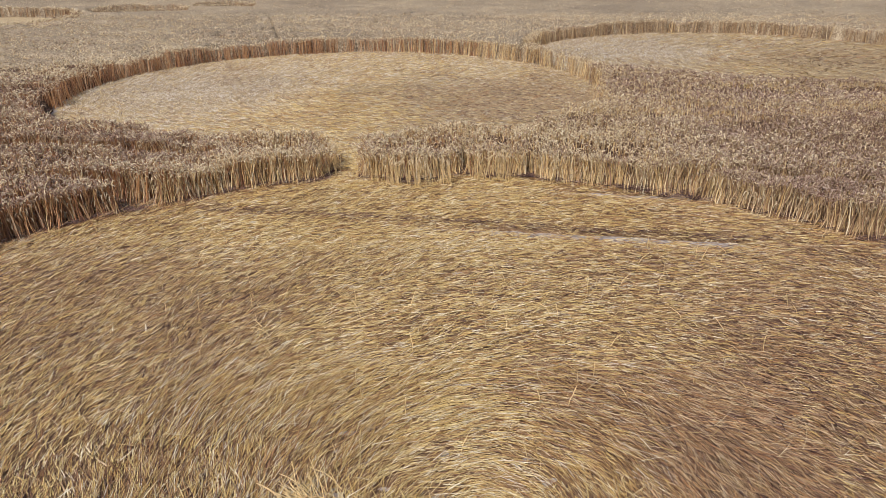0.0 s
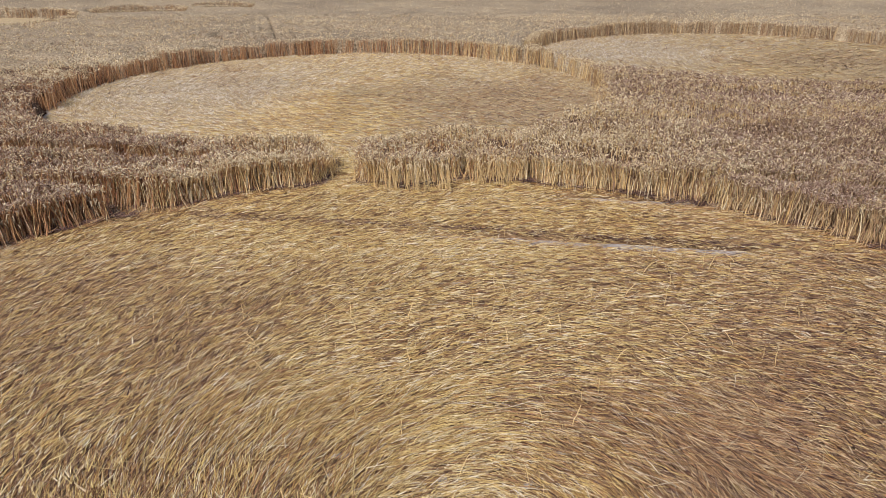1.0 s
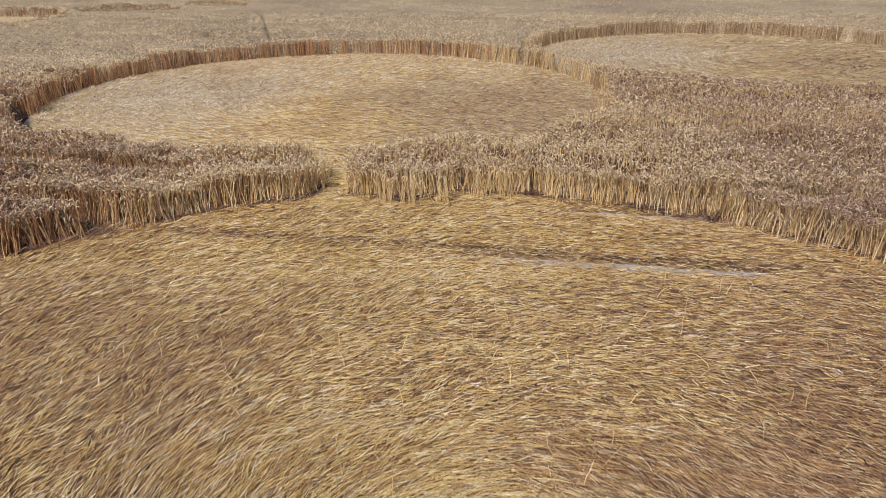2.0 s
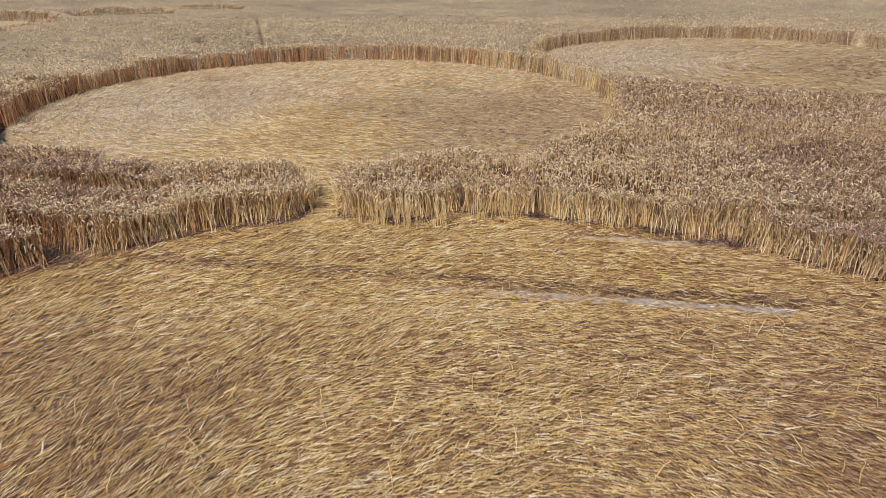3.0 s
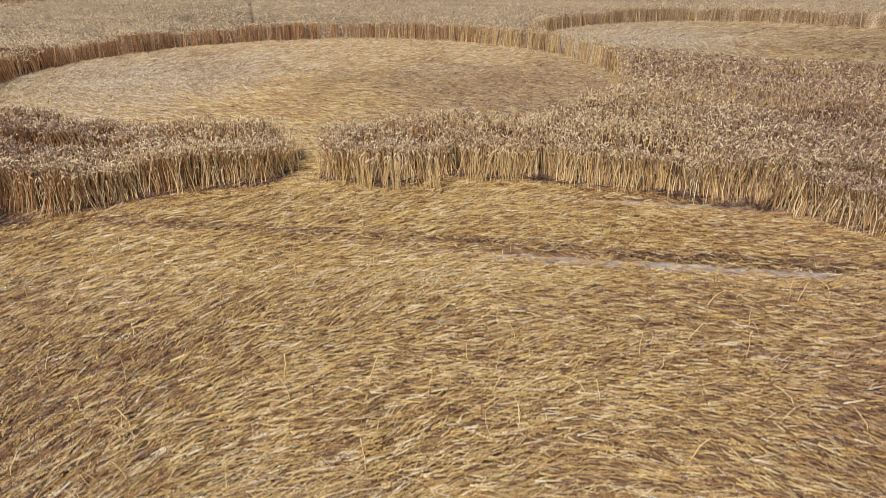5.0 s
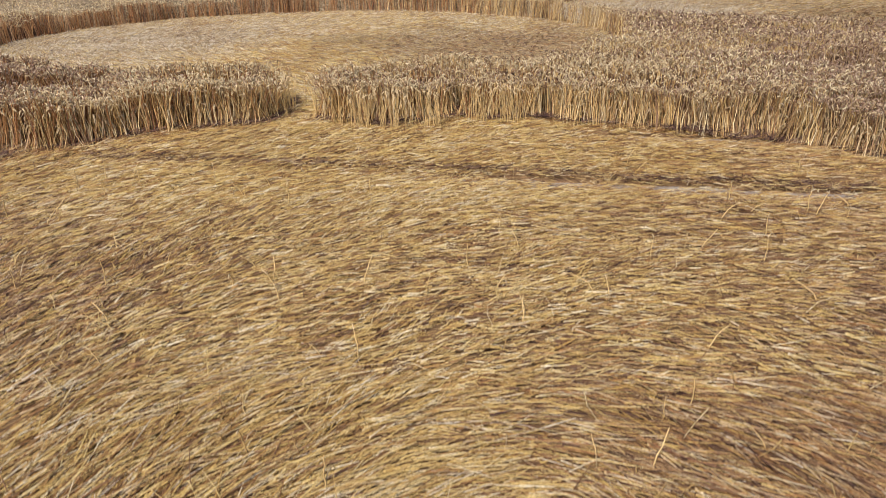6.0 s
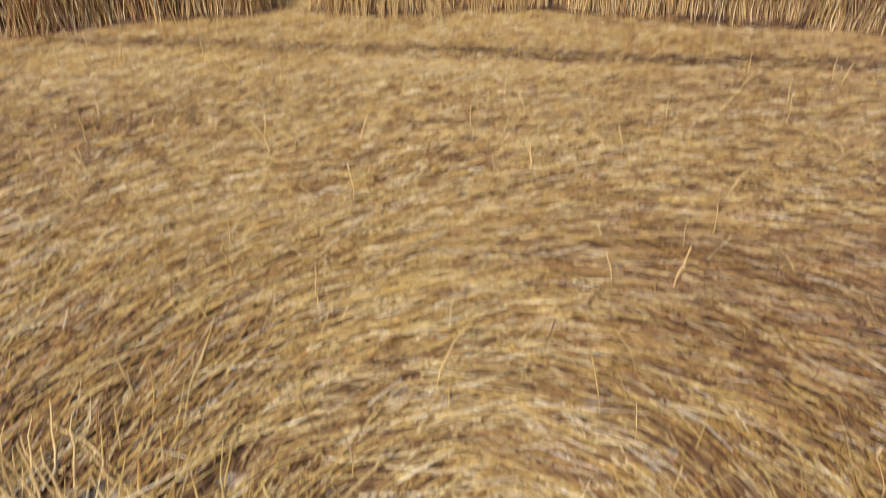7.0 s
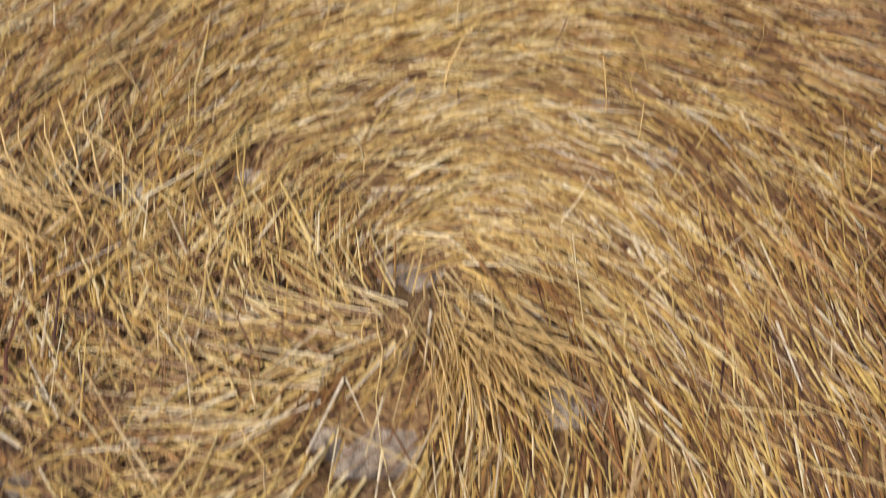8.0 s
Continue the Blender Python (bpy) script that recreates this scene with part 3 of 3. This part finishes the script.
def wheat(x, y, thick=1.0, low=0.0, stem_steps=2, leaf=True, lean_out=0.0, ear_scale=1.0, ruddy=0.0, ear_thick=None, stem_sides=3):
    """Standing stalks with nodding ears and dry leaves: pieces for mesh_of."""
    n = len(x)
    H = crop_height(x, y) * RNG.uniform(0.86, 1.06, n)
    if lean_out > 0:
        H = WHEAT * (0.35 + 0.65 * H / WHEAT) * RNG.uniform(0.93, 1.05, n)
    e = 0.05
    ox, oy = standing(x + e, y) - standing(x - e, y), standing(x, y + e) - standing(x, y - e)
    g = np.hypot(ox, oy) + 1e-6
    edge = np.clip(1 - standing(x, y) / 0.35, 0, 1) * lean_out * (1 + 1.6 * (tram(x, y, *GAP) < 0.8))
    a = RNG.uniform(0, 2 * np.pi, n)
    lean = RNG.uniform(0.0, 0.19 if lean_out > 0 else 0.13, n)
    sway = 0.30 * (vnoise(x, y, 0.22, 51) - 0.5)
    lx = sway + np.cos(a) * lean - ox / g * edge * RNG.uniform(-0.9, 1, n)
    ly = np.sin(a) * lean - oy / g * edge * RNG.uniform(-0.9, 1, n)
    f = np.linspace(low, 1, stem_steps + 1)
    P = np.zeros((n, stem_steps + 1, 3))
    P[..., 0] = x[:, None] + lx[:, None] * H[:, None] * f ** 1.6
    P[..., 1] = y[:, None] + ly[:, None] * H[:, None] * f ** 1.6
    flare = np.clip(1 - standing(x, y) / 0.25, 0, 1) * RNG.uniform(-0.05, 0.26, n) * (lean_out > 0)
    P[..., 0] -= (ox / g * flare)[:, None] * (1 - f) ** 2
    P[..., 1] -= (oy / g * flare)[:, None] * (1 - f) ** 2
    P[..., 2] = (H * (1 - 0.09))[:, None] * f
    if stem_steps > 2:
        P[:, 1:-1, 0] += RNG.normal(0, 0.02, (n, stem_steps - 1))
        P[:, 1:-1, 1] += RNG.normal(0, 0.02, (n, stem_steps - 1))
    ref = np.stack([np.cos(a * 3), np.sin(a * 3), np.zeros(n)], -1)[:, None, :] + np.zeros_like(P)
    R = 0.0024 * thick * RNG.uniform(0.7, 1.3, n)[:, None] * np.linspace(1.15, 0.75, stem_steps + 1)[None]
    # Darker stems deeper in the edge and to the right stand in for shade.
    # Left stems are ruddier themselves, which also darkens that wall.
    # The middle circle's right wall gets fewer, painting it as the lit side.
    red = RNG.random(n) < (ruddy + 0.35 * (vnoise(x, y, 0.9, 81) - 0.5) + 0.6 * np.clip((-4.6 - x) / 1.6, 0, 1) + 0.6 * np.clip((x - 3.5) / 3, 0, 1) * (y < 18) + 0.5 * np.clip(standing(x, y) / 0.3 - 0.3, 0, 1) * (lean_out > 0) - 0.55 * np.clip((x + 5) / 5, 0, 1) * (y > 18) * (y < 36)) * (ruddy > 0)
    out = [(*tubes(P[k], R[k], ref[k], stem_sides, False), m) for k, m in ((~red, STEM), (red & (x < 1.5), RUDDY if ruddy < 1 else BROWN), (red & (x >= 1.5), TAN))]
    top = P[:, -1]
    nod = RNG.uniform(0.5, 2.3, n)
    b = a + RNG.normal(0, 0.6, n)
    EL = 0.095 * ear_scale * RNG.uniform(0.8, 1.25, n)
    E = np.zeros((n, 4, 3))
    E[:, 0] = top
    for k, share in ((1, 0.25), (2, 0.45), (3, 0.3)):
        t = nod * (0.35 + 0.35 * k)
        E[:, k] = E[:, k - 1] + (EL * share)[:, None] * np.stack([np.sin(t) * np.cos(b), np.sin(t) * np.sin(b), np.cos(t)], -1)
    ER = 0.0075 * (ear_thick or thick) * RNG.uniform(0.8, 1.2, n)[:, None] * np.array([0.45, 1.05, 1.0, 0.35])[None]
    E, ER = E[:, [0, 2, 3]], ER[:, [0, 2, 3]] * np.array([1.3, 1.0, 1.0])
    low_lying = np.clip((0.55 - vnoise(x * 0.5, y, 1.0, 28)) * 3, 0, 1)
    # More dark ears in dips and to the right: shade put into their colour.
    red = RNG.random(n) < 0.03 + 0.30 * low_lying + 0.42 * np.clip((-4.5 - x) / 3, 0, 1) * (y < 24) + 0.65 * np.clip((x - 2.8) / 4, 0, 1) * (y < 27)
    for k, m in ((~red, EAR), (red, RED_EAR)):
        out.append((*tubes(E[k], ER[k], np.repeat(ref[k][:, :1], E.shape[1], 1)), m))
    if leaf:
        k = RNG.random(n) < 0.3
        m = int(k.sum())
        c = RNG.uniform(0, 2 * np.pi, m)
        F = np.zeros((m, 3, 3))
        at = RNG.uniform(max(low, 0.25), 0.85, m)
        F[:, 0] = np.stack([x[k] + lx[k] * H[k] * at ** 1.6, y[k] + ly[k] * H[k] * at ** 1.6, H[k] * 0.91 * at], -1)
        LL = RNG.uniform(0.08, 0.17, m)
        F[:, 1] = F[:, 0] + np.stack([np.cos(c) * LL * 0.5, np.sin(c) * LL * 0.5, LL * 0.25], -1)
        F[:, 2] = F[:, 1] + np.stack([np.cos(c) * LL * 0.4, np.sin(c) * LL * 0.4, -LL * RNG.uniform(0.3, 0.9, m)], -1)
        FR = 0.005 * thick * np.array([0.6, 1.0, 0.3])[None] * RNG.uniform(0.7, 1.2, m)[:, None]
        out.append((*tubes(F, FR, np.array([0.0, 0.0, 1.0]), 3, False), LEAF))
    return out


def crop(name, label, pieces):
    return tagged(new(name, mesh_of(name, pieces)), label, "wheat", kind="stuff")


def seen_from_path(x, y):
    """The wedge of the field that faces the circles."""
    return np.abs(x) < 0.66 * (y + 3.0) + 1.0


# the cut edge round the near circle, stalk by stalk
x, y = scatter(-13, 13, 6, 17, 1800, lambda x, y: (standing(x, y) > 0) & (standing(x, y) < 0.22) & seen_from_path(x, y) & (vnoise(x, y, 0.12, 41) > 0.25) & (vnoise(x, y, 0.3, 42) > 0.1))
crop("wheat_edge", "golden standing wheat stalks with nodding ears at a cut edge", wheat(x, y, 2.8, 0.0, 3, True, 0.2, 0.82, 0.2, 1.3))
# the rows behind the first stalks
x, y = scatter(-13, 13, 6, 17, 680, lambda x, y: (standing(x, y) >= 0.22) & (standing(x, y) < 0.5) & seen_from_path(x, y))
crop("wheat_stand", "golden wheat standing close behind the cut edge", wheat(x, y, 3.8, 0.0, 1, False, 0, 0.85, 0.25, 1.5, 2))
# canopy behind it
x, y = scatter(-17, 19, 7, 20, 285, lambda x, y: (standing(x, y) >= 0.5) & seen_from_path(x, y), 0.34, 0.9)
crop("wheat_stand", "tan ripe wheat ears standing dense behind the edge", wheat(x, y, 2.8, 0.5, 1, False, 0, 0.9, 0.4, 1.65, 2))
x, y = scatter(-17, 19, 20, 27, 170, lambda x, y: (standing(x, y) >= 0.5) & seen_from_path(x, y), 0.34, 0.9)
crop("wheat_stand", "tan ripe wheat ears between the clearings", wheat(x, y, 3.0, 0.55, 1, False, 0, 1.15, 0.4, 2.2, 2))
# the part of the edge that closes the circle behind
x, y = scatter(-14, 14, -8.5, 9, 40, lambda x, y: (standing(x, y) > 0) & (standing(x, y) < 1.2) & ~seen_from_path(x, y))
crop("wheat_edge", "standing ripe wheat closing the near circle", wheat(x, y, 3.5, 0.0, 2, False, 0.15))
# round the middle and the far circle
x, y = scatter(-18, 26, 22, 45, 300, lambda x, y: (standing(x, y) > 0) & (standing(x, y) < 0.45) & seen_from_path(x, y) & (vnoise(x, y, 0.2, 41) > 0.25))
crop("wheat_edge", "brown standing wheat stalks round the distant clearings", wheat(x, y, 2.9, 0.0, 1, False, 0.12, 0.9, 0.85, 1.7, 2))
x, y = scatter(-30, 34, 26, 48, 30, lambda x, y: (standing(x, y) >= 0.4) & (trail(x, y) > 0.13) & seen_from_path(x, y), 0.6, 1.1)
crop("wheat_stand", "tan wheat ears of the middle distance", wheat(x, y, 2.5, 0.8, 1, False, 0, 1.0, 0.0, 1.9, 2))
x, y = scatter(-50, 54, 48, 84, 2.6, lambda x, y: (standing(x, y) >= 0.0) & (trail(x, y) > 0.13) & seen_from_path(x, y))
crop("wheat_stand", "pale wheat ears of the far field", wheat(x, y, 2.2, 0.85, 1, False, 0, 1.0, 0.0, 2.4, 2))
x, y = scatter(-46, -16, 38, 61, 80, lambda x, y: (standing(x, y) > 0) & (standing(x, y) < 0.5) & (np.abs(x + 10) > 3))
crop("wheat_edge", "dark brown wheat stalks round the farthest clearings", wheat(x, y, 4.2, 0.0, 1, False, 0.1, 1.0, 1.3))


# ---------------------------------------------------------------- single stalks
def part(name, me, parent, label=""):
    ob = new(name, me)
    ob.parent = parent
    return tagged(ob, label)


def one_tube(name, pts, radii, m, sides=5):
    P, R = np.array(pts, float)[None], np.array(radii, float)[None]
    ref = np.array([0.31, 0.95, 0.07])
    return mesh_of(name, [(*tubes(P, R, ref, sides), m)])


def stalk_meshes(seed, stout=1.0, crook=1.0):
    """A stray straw about 0.3 m long, kinked once, with an ear or a leaf."""
    r = random.Random(seed)
    lean, bend = r.uniform(0.0, 0.35) * crook, r.uniform(-0.35, 0.5) * crook
    pts, d = [(0, 0, -0.02)], lean
    for k in range(5):
        d += bend * 0.3 if k != 2 else bend * 0.9
        x0, _, z0 = pts[-1]
        pts.append((x0 + math.sin(d) * 0.06, r.uniform(-0.008, 0.008), z0 + math.cos(d) * 0.06))
    stem = one_tube("stem", pts, [w * stout for w in (0.0026, 0.0026, 0.0024, 0.0022, 0.002, 0.0016)], STEM)
    x0, y0, z0 = pts[-1]
    ear = [(x0, y0, z0)]
    for k in range(4):
        d += 0.25
        ear.append((ear[-1][0] + math.sin(d) * 0.018, y0, ear[-1][2] + math.cos(d) * 0.018))
    ear = one_tube("ear", ear, [0.002, 0.006, 0.007, 0.005, 0.001], EAR)
    a, b = pts[2], pts[3]
    blade = [(a[0], a[1], a[2]), (a[0] - 0.03, 0.02, a[2] + 0.04), (a[0] - 0.07, 0.05, a[2] + 0.05), (a[0] - 0.1, 0.07, a[2] + 0.01)]
    leaf = one_tube("leaf", blade, [0.003, 0.005, 0.004, 0.001], LEAF, 3)
    return stem, ear, leaf


STALKS = [stalk_meshes(k, 1.45) for k in range(7)]
STRAIGHT = [stalk_meshes(k + 40, 1.2, 0.2) for k in range(7)]
STOUT = [stalk_meshes(k + 20, 2.3) for k in range(7)]
LONE_NEAR = [(-0.47, 3.25), (-0.33, 4.29), (1.6, 4.41), (0.55, 4.11), (-0.77, 4.17), (0.77, 4.68), (0.67, 4.89), (0.31, 5.26), (-0.16, 3.64),
             (-0.27, 3.72), (-0.5, 3.71), (-0.76, 3.8), (-0.63, 3.63), (-0.53, 3.51), (-0.96, 3.58), (0.31, 3.45), (0.62, 3.85), (-1.33, 4.81),
             (-0.35, 4.5), (0.08, 3.86), (-0.68, 5.65), (-0.54, 5.52), (0.35, 5.3), (1.7, 4.64), (-0.81, 4.42), (-1.36, 4.93)]
LONE_FAR = [(1.11, 5.81), (1.22, 5.84), (1.29, 8.15), (-2.29, 7.07), (-2.78, 7.5), (-1.41, 6.1), (2.51, 9.1), (1.79, 8.44), (-1.62, 8.29),
            (-0.04, 5.03), (1.98, 7.2), (-4.63, 10.05), (-3.08, 8.28), (-1.5, 7.97), (1.26, 8.64), (1.37, 7.93), (0.39, 8.12), (4.01, 10.05),
            (4.08, 10.0), (3.19, 7.97), (-2.68, 7.37), (0.17, 8.72), (3.27, 9.42), (0.63, 7.69), (-1.97, 8.21), (-5.09, 9.91), (-4.57, 11.3),
            (-3.08, 11.15), (-0.79, 8.23)]


def lone_stalk(x, y, r, size):
    stem, ear, leaf = (STALKS if y < 5.6 else STOUT)[r.randrange(7)]
    root = new("wheat_stalk")
    part("stem", stem, root)
    if r.random() < 0.4:
        part("ear", ear, root)
    if r.random() < 0.4:
        part("leaf", leaf, root)
    root.matrix_world = pose(x, y, float(pile(np.array(x), np.array(y))) - 0.01, 0, 0, r.uniform(0, 360)) @ Matrix.Scale(size, 4)
    return tagged(root, "pale dry wheat stalk sticking up out of the flattened straw", "wheat stalk", "stray wheat stalks")


dice = random.Random(12)
for x, y in LONE_NEAR:
    lone_stalk(x, y, dice, dice.uniform(0.6, 1.0))
for x, y in LONE_FAR:
    lone_stalk(x, y, dice, dice.uniform(0.8, 1.15))
for k in range(110):
    y = dice.uniform(5.8, 12.5)
    lone_stalk(dice.uniform(-0.62, 0.62) * y, y, dice, dice.uniform(0.5, 1.0))


def bundle(name, label, category, x, y, stems):
    """A tuft of single stems: each is (dx, dy, turn, tilt, size)."""
    root = new(name)
    root.location = (x, y, -0.03)
    for dx, dy, turn, tilt, size in stems:
        ob = part("stem", (STALKS if name == "straw_tuft" else STRAIGHT)[dice.randrange(7)][0], root)
        ob.matrix_local = pose(dx, dy, 0, 0, 0, turn) @ pose(0, 0, 0, 0, tilt, 0) @ Matrix.Scale(size, 4)
    return tagged(root, label, category)


bundle("straw_tuft", "upright tuft of unbroken golden stalks beside the swirl", "straw tuft", -1.46, 4.2,
       [(dice.gauss(0, 0.13), dice.gauss(0, 0.13), dice.uniform(110, 200), dice.uniform(8, 50), dice.uniform(0.9, 1.5)) for k in range(75)])
bundle("straw_fan", "long straight straws fanned out from the swirl's middle", "straw fan", 0.0, 3.86,
       [(dice.gauss(0.06, 0.10), dice.gauss(0.0, 0.07), dice.gauss(-72, 20), dice.uniform(56, 76), dice.uniform(1.1, 1.8)) for k in range(130)])


# ---------------------------------------------------------------- splayed clumps beside the gap and the notches
def tall_meshes(seed):
    """A standing stalk bent at its foot, and its nodding ear."""
    r = random.Random(seed)
    foot, bend, pts, d = r.uniform(0.25, 0.7), r.uniform(-0.1, 0.25), [(0, 0, -0.06)], 0.0
    for k, turn in enumerate((foot, foot * 0.4, 0.05, -0.03 + bend * 0.4, bend)):
        x0, _, z0 = pts[-1]
        step = (0.1, 0.14, 0.15, 0.15, 0.12)[k]
        pts.append((x0 + math.sin(turn) * step, r.uniform(-0.012, 0.012), z0 + math.cos(turn) * step))
    stem = one_tube("stem", pts, [0.0055, 0.0055, 0.005, 0.0045, 0.004, 0.003], STEM, 4)
    ear, d = [pts[-1]], bend
    for k in range(3):
        d += r.uniform(0.2, 0.5)
        ear.append((ear[-1][0] + math.sin(d) * 0.028, 0, ear[-1][2] + math.cos(d) * 0.028))
    return stem, one_tube("ear", ear, [0.006, 0.013, 0.013, 0.005], EAR, 4)


TALL = [tall_meshes(k) for k in range(9)]
for cx, cy, count in ((-3.22, 14.60, 26), (-3.14, 14.98, 28), (-3.14, 15.4, 28), (-1.95, 14.30, 26), (-1.55, 14.02, 30), (-1.0, 13.98, 28), (-0.45, 14.1, 24), (0.45, 14.45, 26),
                      (0.95, 14.42, 24), (-3.7, 14.18, 22), (-6.3, 12.75, 24), (5.35, 13.2, 22)):
    clump = new("wheat_clump")
    clump.location = (cx, cy, 0.0)
    for k in range(count):
        stem, ear = TALL[dice.randrange(9)]
        m = pose(dice.gauss(0, 0.13), dice.gauss(0, 0.08), 0, dice.gauss(0, 6), dice.gauss(-12, 9), dice.uniform(0, 360)) @ Matrix.Scale(dice.uniform(0.82, 1.04), 4)
        for ob in (part("stem", stem, clump), part("ear", ear, clump)):
            ob.matrix_local = m
    tagged(clump, "splayed clump of golden wheat bent at the foot", "wheat clump", "wheat clumps along the edge")
